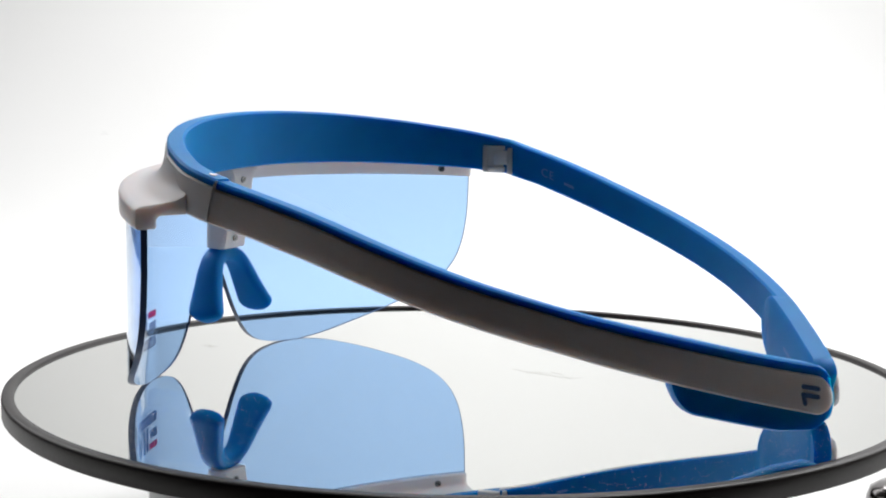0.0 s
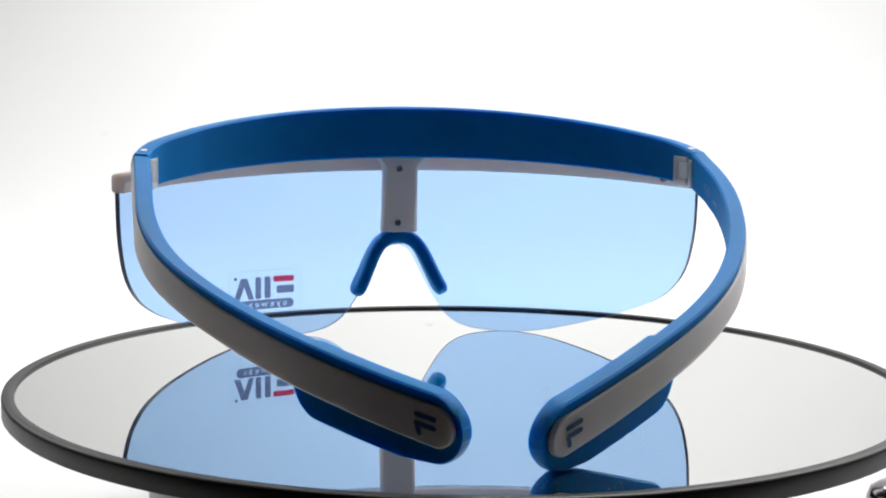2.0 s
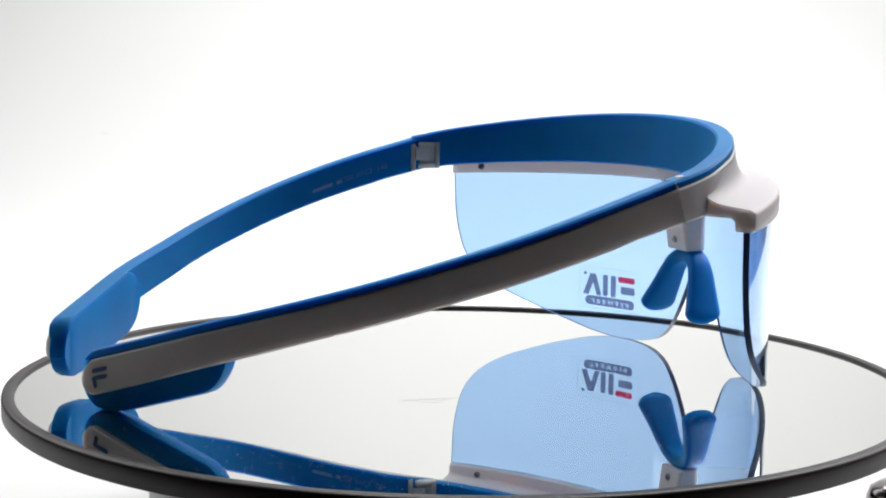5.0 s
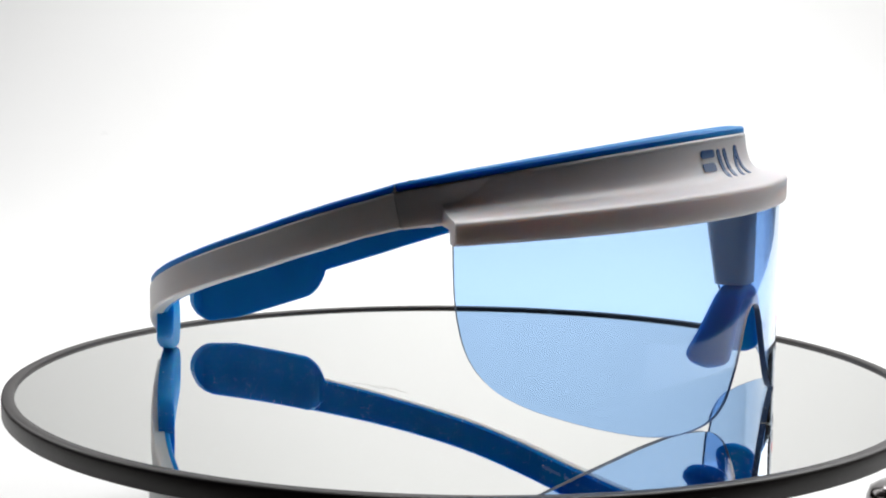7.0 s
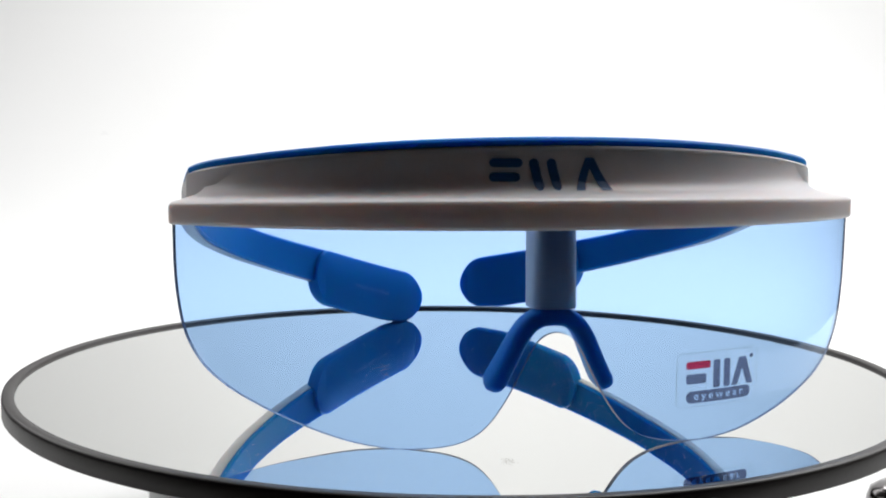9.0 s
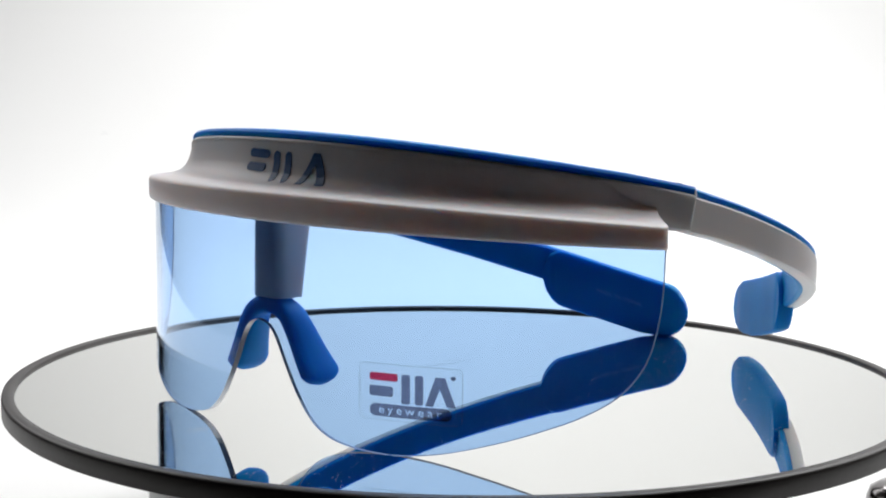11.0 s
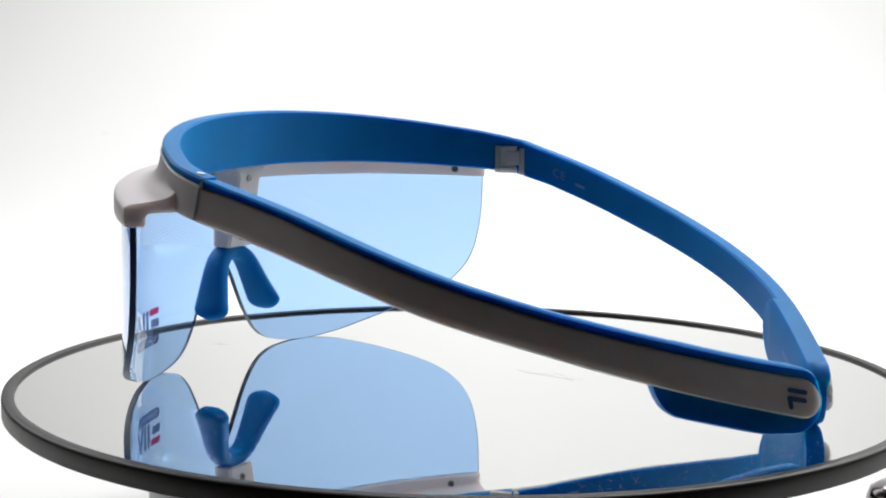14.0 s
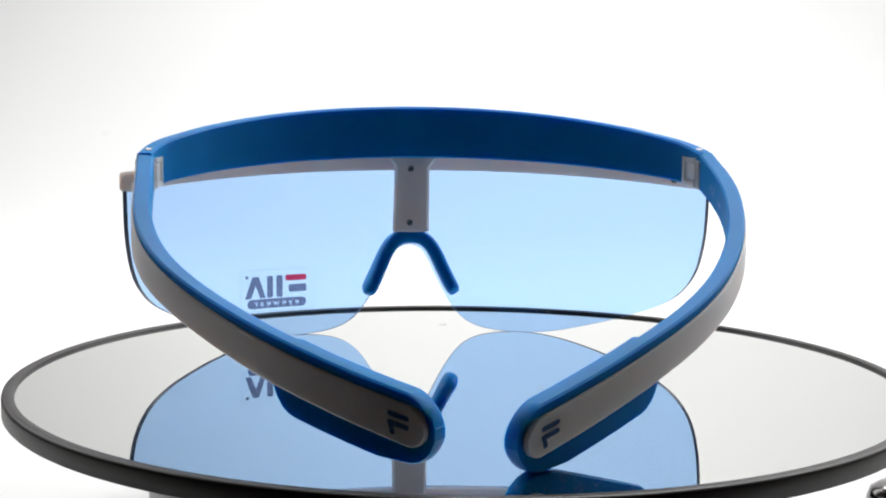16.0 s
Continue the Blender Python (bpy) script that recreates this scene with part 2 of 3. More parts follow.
def turntable():
    tt = tagged(new("turntable_platter"), "round mirror platter with a black rim, turning slowly", "turntable")
    bm = bmesh.new()
    bmesh.ops.create_cone(bm, cap_ends=True, segments=160, radius1=R_IN * MM, radius2=R_IN * MM, depth=3 * MM, matrix=Matrix.Translation((0, 0, -1.5 * MM)))
    part("mirror", bm, MIRROR, tt, "round silver mirror with fine dust", smooth=30)
    part("rim", ring([(R_IN, -4.1), (R_IN, 0.45), (R_IN + 0.35, 0.8), (R_OUT - 0.7, 0.75), (R_OUT - 0.15, 0.45), (R_OUT, -0.1), (R_OUT, -3.7), (R_OUT - 0.4, -4.1)]), RIM, tt, "satin black rim", smooth=50)
    bm = bmesh.new()
    bmesh.ops.create_cone(bm, cap_ends=True, segments=96, radius1=(R_IN - 1) * MM, radius2=(R_IN - 1) * MM, depth=1.0 * MM, matrix=Matrix.Translation((0, 0, -3.6 * MM)))
    part("underside", bm, RIM, tt, smooth=30)
    rnd = random.Random(5)
    verts, faces = [], []
    for i in range(13000):
        a, r = rnd.uniform(0, 6.283), R_IN * 0.97 * math.sqrt(rnd.random())
        w = rnd.choice((0.025, 0.03, 0.04, 0.05, 0.06, 0.085)) / 2
        long, t, k = w * rnd.uniform(1, 2.4), rnd.uniform(0, math.pi), len(verts)
        for z in (0.005, 0.02 + w * 0.4):
            for u, v in ((-long, -w), (long, -w), (long, w), (-long, w)):
                verts.append(((r * math.cos(a) + u * math.cos(t) - v * math.sin(t)) * MM, (r * math.sin(a) + u * math.sin(t) + v * math.cos(t)) * MM, z * MM))
        faces += [(k + 4, k + 5, k + 6, k + 7)] + [(k + j, k + (j + 1) % 4, k + 4 + (j + 1) % 4, k + 4 + j) for j in range(4)]
    me = bpy.data.meshes.new("dust_specks")
    me.from_pydata(verts, [], faces)
    bm = bmesh.new()
    bm.from_mesh(me)
    bpy.data.meshes.remove(me)
    tagged(part("dust_specks", bm, DUST, tt, "pale dust specks", smooth=0), kind="stuff")

    # three pale hairs left lying on the mirror
    hairs = ([(18.4, -24.9), (16.6, -22.0), (16.9, -19.3), (17.6, -12.0), (20.0, -4.8)],
             [(15.2, -23.6), (17.4, -20.6), (19.8, -19.0), (21.6, -14.8)],
             [(17.2, -9.6), (19.0, -12.4), (18.2, -16.2), (15.8, -18.4)])
    for pts in hairs:
        p = spline(np.array(pts), 40)
        secs = []
        for (x, y), (nx, ny) in zip(p, normals_2d(p, (0, 0))):
            secs.append([Vector(((x + nx * 0.013 * c) * MM, (y + ny * 0.013 * c) * MM, (0.045 + 0.02 * k) * MM)) for c, k in ((1, 0), (0, 1), (-1, 0), (0, -1))])
        part("hair", loft(secs), HAIR, tt, "fine pale hair on the mirror")
    bm = bmesh.new()
    for i in range(80):
        x, y = 6.5 + rnd.gauss(0, 0.75), 81.8 + rnd.gauss(0, 1.2)
        s = rnd.uniform(0.05, 0.10) * MM
        m = Matrix.Translation((x * MM, y * MM, 0.02 * MM)) @ pose(0, 0, 0, 0, 0, rnd.uniform(0, 180)) @ Matrix.Diagonal((s * 1.6, s, s * 0.3, 1))
        bmesh.ops.create_cube(bm, size=1, matrix=m)
    tagged(part("dust_smear", bm, HAIR, tt, "faint grey smear of dust", smooth=0), kind="stuff")

    base = tagged(new("motor_base"), "pale grey round motor base under the platter", "turntable base")
    base.location = (0, 0, -0.052)
    prof = [(20, 1.0), (79, 1.0), (80, 2.0), (78, 44), (77, 45.0), (20, 45.0)]
    part("housing", ring(prof, 96), BASE, base, smooth=40)
    part("spindle", ring([(4, 44), (19, 44), (19, 47.8), (4, 47.8)], 48), RIM, base, smooth=40)
    part("foot_ring", ring([(60, 0), (74, 0), (74, 1.2), (60, 1.2)], 64), RIM, base, smooth=40)
    return tt


# ---- the glasses ----
def lens_y(x):
    return 74.3 - 0.0045 * x * x - 2.4e-7 * x ** 4


def lens_path(x_end, n):
    xs = np.linspace(-x_end, x_end, 1201)
    return spline(np.stack([xs[::60], lens_y(xs[::60])], -1), n)


END = 79.9
LENS_BACK = 9.2


def band_path(n):
    """The outer wall of the front, from hinge to hinge, and how far along the brow bar each step lies (-1 to 1; past that outside it)."""
    lp = lens_path(END, 41)
    inner = lp + normals_2d(lp, (0, 0)) * LENS_BACK
    inner = inner[np.abs(inner[:, 0]) < 64]
    pts = np.vstack([[(-76.0, 19.4), (-74.1, 25.6), (-70.2, 32.4)], inner, [(70.2, 32.4), (74.1, 25.6), (76.0, 19.4)]])
    return spline(pts, n)


def top_z(y):
    return 56.5 + (y - 19.3) * 0.212


def border_z(y):
    return top_z(y) - 1.7


def bottom_z(y):
    return 47.0 + (y - 19.3) * 0.106


def slant(y, z):
    """How far the joint of the arms leans forward, fading out away from it."""
    return 0.24 * (56.0 - z) * max(0.0, 1 - abs(y - 19.2) / 9.0)


def front_frame(parent):
    p = band_path(141)
    n = normals_2d(p, (0, 0))
    blue = []
    for (x, y), (nx, ny) in zip(p, n):
        t, b = top_z(y), bottom_z(y)
        sec = [(0.45, border_z(y)), (0.45, t - 0.5), (0.95, t), (4.1, t), (4.6, t - 0.5), (4.6, b + 0.4), (4.2, b), (1.7, b), (1.7, border_z(y))]
        blue.append([at(x + nx * d, y + ny * d + slant(y, z), z) for d, z in sec])
    part("inner_band", loft(blue), BLUE, parent, "blue soft-touch inner band", smooth=40)

    # the white outer wall, hinge to hinge
    wall = []
    for (x, y), (nx, ny) in zip(p, n):
        z, b = border_z(y), bottom_z(y)
        sec = [(0.35, z), (0.0, z - 0.35), (0.0, b + 0.5), (0.5, b), (1.7, b), (1.7, z)]
        wall.append([at(x + nx * d, y + ny * d + slant(y, h), h) for d, h in sec])
    part("outer_wall", loft(wall), WHITE, parent, smooth=40)

    # the brow bar with its flared ledge
    lp = lens_path(END, 121)
    ln = normals_2d(lp, (0, 0))
    s = np.r_[0, np.cumsum(np.linalg.norm(np.diff(lp, axis=0), axis=1))]
    bar = []
    for i, ((x, y), (nx, ny)) in enumerate(zip(lp, ln)):
        u = (lens_y(0) - y) / (lens_y(0) - lens_y(END))
        edge = min(s[i], s[-1] - s[i])
        cut = 0.3 * max(0, 1 - edge / 0.8) ** 2
        mix = lambda a, b: a + (b - a) * u
        by = y + ny * LENS_BACK
        z0, lt, nt, bt = border_z(by) - 0.5, mix(54.5, 50.5), mix(53.3, 49.2), mix(47.4, 45.0)
        z0 = max(z0, lt + 1.5)
        bb = bottom_z(by) + 0.05
        h = z0 - lt
        deep = -1.0 - 1.6 * u * u
        sec = [(deep, z0), (-0.06, z0), (0.25, lt + h * 0.7), (0.8, lt + h * 0.46), (1.6, lt + h * 0.26), (2.9, lt + h * 0.11), (4.6, lt + h * 0.03), (6.6, lt - 0.08), (9.2, lt - 0.4),
               (10.15 - cut, nt + 0.55), (10.55 - cut, nt + 0.2), (10.7 - cut, nt - 0.4), (10.7 - cut, bt + 0.8), (10.5 - cut, bt + 0.3), (10.0 - cut, bt), (8.6, bt),
               (6.2, bt), (5.8, bt + 0.4), (5.7, min(bt + 4.6, bb - 0.9)), (4.9, bb - 0.2), (deep, bb)]
        g = max(0.0, 1 - edge / 17.0) ** 2
        sec = [(o + (-1.7 - o) * g * max(0.0, min(1.0, 1 - o / 4.0)) if -0.5 < o < 4 and z > lt else o, z) for o, z in sec]
        bar.append([at(x + nx * (LENS_BACK - o), y + ny * (LENS_BACK - o), z) for o, z in sec])
    brow = part("brow_bar", loft(bar), WHITE, parent, "white flared brow bar", smooth=50)

    # the bridge between bar and nose pads
    bridge = []
    for z in np.linspace(52.6, 30.2, 18):
        k = max(0.0, (50.6 - z) / 20.4)
        yb, yf = 61.9 + 3.5 * k, 72.4 - 0.3 * k
        w = 4.75 + 1.9 * max(0, 1 - max(0, 50.9 - z) / 2.6) ** 2 + 0.55 * k
        x0 = 0.5
        c, r, h = 0.7, 2.6, w - 0.4
        front = [(x0 + h - r + r * math.cos(a), yf - r + r * math.sin(a)) for a in np.linspace(0, math.pi / 2, 6)]
        sec = [(x0 - w, yb + c), (x0 - w + c, yb), (x0 + w - c, yb), (x0 + w, yb + c)] + front + [(2 * x0 - x, y) for x, y in front[::-1]]
        bridge.append([at(x, y, z) for x, y in sec])
    bridge_ob = part("bridge", loft(bridge), WHITE, parent, "white bridge over the nose pad", smooth=40)
    screw(bridge_ob, at(-0.1, 62.1, 48.6), (0, -1, -0.15), 0.95, "small steel bridge screw")
    screw(bridge_ob, at(0.0, 64.8, 32.9), (0, -1, -0.15), 0.95, "small steel bridge screw")
    for sx in (-1, 1):
        k = 6 if sx < 0 else len(lp) - 7
        (x, y), (nx, ny) = lp[k], ln[k]
        screw(brow, at(x + nx * 3.95, y + ny * 3.95, 47.4), (nx, ny, 0), 1.0, "small dark lens screw")
    return brow



def lens(parent):
    half = [(1.0, 25.4), (2.6, 24.8), (4.2, 23.4), (5.6, 21.2), (6.9, 18.6), (8.6, 15.2), (10.9, 11.0), (13.9, 6.6), (17.0, 3.6), (21.0, 1.6), (26.5, 0.45), (33.5, 0.0), (39.0, 0.35), (45.0, 1.35),
            (51.0, 3.0), (56.5, 4.8), (62.0, 7.0), (68.0, 9.9), (73.0, 13.6), (76.2, 18.0), (78.1, 23.0), (79.2, 29.5), (79.7, 36.0), (79.9, 45.0)]
    e = spline(half, 260)
    e = e[np.r_[True, np.diff(e[:, 0]) > 1e-4]]
    shift = lambda x: 0.8 * max(0, 1 - abs(x) / 30)
    cols = [(-x, z) for x, z in e[::-1]] + [(0.0, 25.55)] + [(x, z) for x, z in e]
    rows = 10
    bm = bmesh.new()
    thick = 1.5
    grid = []
    for x, z in cols:
        x = x + shift(x)
        y = lens_y(x)
        sl = -0.009 * x - 0.96e-6 * x ** 3
        l = math.hypot(1, sl)
        nx, ny = sl / l, -1 / l
        zt = 47.6
        col = []
        for d in (0, thick):
            col.append([bm.verts.new(at(x + nx * d, y + ny * d, z + (zt - z) * r / rows)) for r in range(rows + 1)])
        grid.append(col)
    for a, b in zip(grid, grid[1:]):
        for d in (0, 1):
            for r in range(rows):
                bm.faces.new((a[d][r], b[d][r], b[d][r + 1], a[d][r + 1]))
        bm.faces.new((a[0][0], b[0][0], b[1][0], a[1][0])).material_index = 1
        bm.faces.new((a[0][rows], b[0][rows], b[1][rows], a[1][rows]))
    for c in (grid[0], grid[-1]):
        for r in range(rows):
            bm.faces.new((c[0][r], c[0][r + 1], c[1][r + 1], c[1][r])).material_index = 1
    ob = part("shield_lens", bm, LENS, parent, "transparent blue tinted shield lens", smooth=40)
    ob.data.materials.append(LENS_EDGE_SHADE)
    ob.visible_shadow = False
    return ob


def nose_pad(parent):
    half = [(0.0, 28.5), (2.8, 28.1), (5.3, 26.5), (7.2, 23.7), (8.9, 20.1), (10.6, 16.5), (12.2, 13.3), (12.9, 11.9)]
    h = spline(half, 40)
    path = np.vstack([np.stack([-h[::-1, 0], h[::-1, 1]], -1), h[1:]])
    n = normals_2d(path, (0, 0))
    total = len(path)
    secs = []
    for i, ((x, z), (nx, nz)) in enumerate(zip(path, n)):
        k = abs(2 * i / (total - 1) - 1)
        yf = 72.2 - 0.5 * k
        yb = 66.6 - 5.0 * min(1, k / 0.85) ** 1.5
        e = (1 - k) * 20
        cap = math.sqrt(max(0.02, 1 - max(0, 1 - e / 2.6) ** 2))
        th = 2.05 * (0.35 + 0.65 * cap)
        ym, hy = (yf + yb) / 2, (yf - yb) / 2 * cap
        sec = []
        for a in range(16):
            ang = 2 * math.pi * a / 16
            ca, sa = math.cos(ang), math.sin(ang)
            q = abs(ca) ** 0.55 * (1 if ca > 0 else -1)
            r = abs(sa) ** 0.75 * (1 if sa > 0 else -1)
            sec.append(at(x + 0.7 + nx * th * r, ym + hy * q, z + nz * th * r))
        secs.append(sec)
    part("nose_pad", loft(secs), BLUE, parent, "blue rubber saddle nose pad", smooth=60)


# the top edge of each arm's white strip, hinge to tip
LEFT_ARM = [(-75.8, 19.1, 54.5), (-75.9, -0.8, 49.3), (-75.7, -18.6, 43.7), (-72.6, -34.5, 38.3), (-65.9, -49.2, 33.3), (-56.3, -63.0, 28.3), (-45.0, -76.7, 23.7), (-31.2, -89.2, 19.1), (-15.6, -101.6, 14.8)]
RIGHT_ARM = [(76.1, 19.0, 54.8), (76.5, -0.3, 48.8), (73.4, -18.4, 42.8), (67.5, -35.3, 37.3), (59.3, -50.7, 32.0), (48.6, -64.2, 27.0), (35.6, -76.1, 22.0), (20.5, -86.9, 16.5), (3.7, -97.4, 10.9)]


def arm(parent, way, drop, length):
    """One temple: the white outer strip, the blue body, the pad at its tip."""
    q3 = spline(way, 161)
    w = np.hanning(19)[1:-1]
    w /= w.sum()
    m = len(w) // 2
    ahead, after = q3[0] - (q3[1:m + 1] - q3[0])[::-1], q3[-1] + (q3[-1] - q3[-m - 1:-1])[::-1]
    q3 = np.stack([np.convolve(np.r_[ahead[:, c], q3[:, c], after[:, c]], w, "valid") for c in range(3)], -1)
    p, z = q3[:, :2], q3[:, 2]
    n = normals_2d(p, (0, -20))
    s = np.r_[0, np.cumsum(np.linalg.norm(np.diff(q3, axis=0), axis=1))]
    total = s[-1]
    tall = lambda k: float(np.interp(k / total, [0, 0.1, 0.3, 0.55, 0.8, 1], [7.6, 8.0, 7.8, 7.4, 8.0, 8.6]))

    lip = lambda k: 1.7 + 0.6 * min(1.0, max(0.0, k / total - 0.45) / 0.3)

    def rounded(e, r):
        """Half height of a round end of radius r at distance e from it, as a share of r."""
        return 1.0 if e >= r else math.sqrt(max(0.03, 1 - (1 - e / r) ** 2))

    blue, white, last = [], [], total - 0.6
    stops = [k for k in np.r_[np.linspace(0, last - 6, 120), last - 6 + 6 * np.sin(np.linspace(0.05, 1, 18) * math.pi / 2)]]
    for k in stops:
        x, y, zz = np.interp(k, s, p[:, 0]), np.interp(k, s, p[:, 1]), np.interp(k, s, z)
        nx, ny = np.interp(k, s, n[:, 0]), np.interp(k, s, n[:, 1])
        t, b = zz + lip(k), zz - tall(k) - (0.0 if k < total - 25 else 1.2 * min(1, (k - total + 25) / 20))
        m, hh = (t + b) / 2, (t - b) / 2
        q = rounded(last - k, 5.2)
        t, b = m + hh * q, m - hh * q
        low = max(b, min(zz, t - 0.4))
        deep = 4.6
        c = 0.45 * q
        o = 0.45 + 1.6 * max(0.0, 1 - (last - k) / 2.2) ** 2
        sec = [(o, low), (o, t - c), (o + 0.5, t), (deep - 0.5, t), (deep, t - c), (deep, b + c + 0.2 * q), (deep - 0.4, b + 0.2 * q), (o + 1.25, b + 0.2 * q), (o + 1.25, low)]
        blue.append([at(x + nx * d, y + ny * d + slant(y, h), h) for d, h in sec])
    body = part("arm", loft(blue), BLUE, parent, "blue soft-touch arm", smooth=40)
    end = total - 1.5
    stops = [k for k in np.r_[np.linspace(0, end - 5, 120), end - 5 + 5 * np.sin(np.linspace(0.05, 1, 18) * math.pi / 2)]]
    for k in stops:
        x, y, zz = np.interp(k, s, p[:, 0]), np.interp(k, s, p[:, 1]), np.interp(k, s, z)
        nx, ny = np.interp(k, s, n[:, 0]), np.interp(k, s, n[:, 1])
        t, b = zz, zz - tall(k) - 0.05
        m, hh = (t + b) / 2, (t - b) / 2
        q = rounded(end - k, 4.4)
        t, b = m + hh * q, m - hh * q
        c = 0.4 * q
        sec = [(0.35, t), (0.0, t - c), (0.0, b + c), (0.45, b), (3.1, b), (3.3, b + 0.35 * q), (1.72, b + 0.5 * q), (1.72, t)]
        white.append([at(x + nx * d, y + ny * d + slant(y, h), h) for d, h in sec])
    part("arm_cover", loft(white), WHITE, body, "white outer arm strip", smooth=40)
    # the pad
    pads = []
    for k in total - length / 2 + length / 2 * np.sin(np.linspace(-1, 1, 60) * math.pi / 2):
        x, y, zz = np.interp(k, s, p[:, 0]), np.interp(k, s, p[:, 1]), np.interp(k, s, z)
        nx, ny = np.interp(k, s, n[:, 0]), np.interp(k, s, n[:, 1])
        e0, e1 = k - (total - length), total - k
        t, b = zz + lip(k) + 0.03, zz - drop + 2.0 * max(0, 1 - e1 / 14)
        b = max(b, 0.02)
        m, hh = (t + b) / 2, (t - b) / 2
        q = min(rounded(e0, 6.5), rounded(e1, 6.5))
        t, b = m + hh * q, m - hh * q
        if e1 > 12:
            t = min(t, zz + lip(k) + 0.03)
        c = 0.8 * q
        sec = [(1.75, b + c * 0.5), (1.75, t - c * 0.5), (2.0, t), (5.3, t), (5.9, t - c), (5.9, b + c), (5.2, b), (2.6, b)]
        pads.append([at(x + nx * d, y + ny * d, h) for d, h in sec])
    part("tip_pad", loft(pads), BLUE, body, "blue rubber tip pad", smooth=50)

    def frame_at(k, depth, h):
        """Place, outward direction and forward direction on the arm, k along it, h below the border."""
        x, y, zz = np.interp(k, s, p[:, 0]), np.interp(k, s, p[:, 1]), np.interp(k, s, z)
        nx, ny = np.interp(k, s, n[:, 0]), np.interp(k, s, n[:, 1])
        return at(x + nx * depth, y + ny * depth, zz - h), Vector((-nx, -ny, 0)).normalized()
    return body, frame_at, total


def hinge(parent, sx):
    """White knuckles on the inner side, over the joint, and the screw on top."""
    bm = bmesh.new()
    box(bm, 70.05 * sx, 25.2, 51.2, 1.9, 1.5, 7.8, turn=14 * sx, bevel=0.25)
    box(bm, 70.75 * sx, 22.2, 54.4, 1.9, 5.2, 1.2, turn=12 * sx, bevel=0.25)
    box(bm, 70.75 * sx, 22.2, 48.1, 1.9, 5.2, 1.7, turn=12 * sx, bevel=0.25)
    h = part("hinge", bm, KNUCKLE, parent, "white plastic hinge knuckle")
    bm = bmesh.new()
    box(bm, 71.85 * sx, 18.2, 50.6, 1.9, 1.5, 7.6, turn=4 * sx, bevel=0.25)
    box(bm, 71.0 * sx, 20.6, 51.6, 1.9, 4.2, 4.0, turn=9 * sx, bevel=0.35)
    part("arm_knuckle", bm, KNUCKLE, h)
    bm = bmesh.new()
    box(bm, 70.75 * sx, 22.6, 51.3, 1.4, 5.0, 5.4, turn=12 * sx)
    part("recess", bm, KNUCKLE, h, smooth=0)
    bm = bmesh.new()
    disc(bm, at(72.6 * sx, 21.7, top_z(21.7) + 0.1), (0, -0.2, 1), 1.0, 0.4)
    part("screw", bm, BRIGHT, h, "bright hinge screw")
    # Added pale strip imitates the bright line of light leaking through the joint.
    strip = []
    for y in (18.9, 19.5):
        strip.append([at((75.75 - d) * sx, y + slant(y, z), z) for d, z in ((-0.06, 47.1), (-0.06, 54.8), (0.4, 56.2), (4.3, 55.9), (4.3, 47.2))])
    part("joint_light_strip", loft(strip), KNUCKLE, h, "pale strip standing in for light through the joint")
    return h


def bars_on(parent, name, mat, place, shapes, lift, label="", base=-0.02):
    """Flat rounded bars: each shape is a list of outline points (u, v) that place() lays on a surface."""
    obs = []
    for shape in shapes:
        bm = bmesh.new()
        bm.faces.new([bm.verts.new((u, v, lift)) for u, v in shape])
        rim = bm.edges[:]
        ext = bmesh.ops.extrude_edge_only(bm, edges=rim)
        for v in [e for e in ext["geom"] if isinstance(e, bmesh.types.BMVert)]:
            v.co.z = base
        bmesh.ops.triangulate(bm, faces=[f for f in bm.faces if len(f.verts) > 4])
        long = [e for e in bm.edges if e.calc_length() > 0.9]
        if long:
            bmesh.ops.subdivide_edges(bm, edges=long, cuts=3, use_grid_fill=True)
            bmesh.ops.triangulate(bm, faces=[f for f in bm.faces if len(f.verts) > 4])
        for v in bm.verts:
            v.co = place(v.co.x, v.co.y, v.co.z)
        obs.append(part(name, bm, mat, parent, label, smooth=0))
    return obs


def pill(u0, v0, u1, v1, w, n=7):
    """The outline of a rounded bar of width w from one end to the other."""
    a = math.atan2(v1 - v0, u1 - u0)
    pts = []
    for (cu, cv), s in (((u1, v1), -math.pi / 2), ((u0, v0), math.pi / 2)):
        for i in range(n):
            b = a + s + math.pi * i / (n - 1)
            pts.append((cu + w / 2 * math.cos(b), cv + w / 2 * math.sin(b)))
    return pts


def slab_shape(u0, v0, u1, v1, r=0.4, n=4):
    pts = []
    for cu, cv, a in ((u1 - r, v1 - r, 0), (u0 + r, v1 - r, 90), (u0 + r, v0 + r, 180), (u1 - r, v0 + r, 270)):
        for i in range(n):
            b = radians(a + 90 * i / (n - 1))
            pts.append((cu + r * math.cos(b), cv + r * math.sin(b)))
    return pts


def words(parent, name, text, size, mat, place, lift):
    """Lettering in the built-in font, laid on a surface by place(u, v, lift), centred."""
    cu = bpy.data.curves.new(name, "FONT")
    cu.body, cu.size, cu.align_x, cu.align_y, cu.resolution_u = text, size, "CENTER", "CENTER", 3
    cu.space_character = 1.15
    tmp = new(name, cu)
    me = bpy.data.meshes.new_from_object(tmp.evaluated_get(bpy.context.evaluated_depsgraph_get()))
    bpy.data.objects.remove(tmp)
    for v in me.vertices:
        v.co = place(v.co.x, v.co.y, lift)
    me.materials.clear()
    me.materials.append(mat)
    ob = new(name, me)
    ob.parent = parent
    return ob


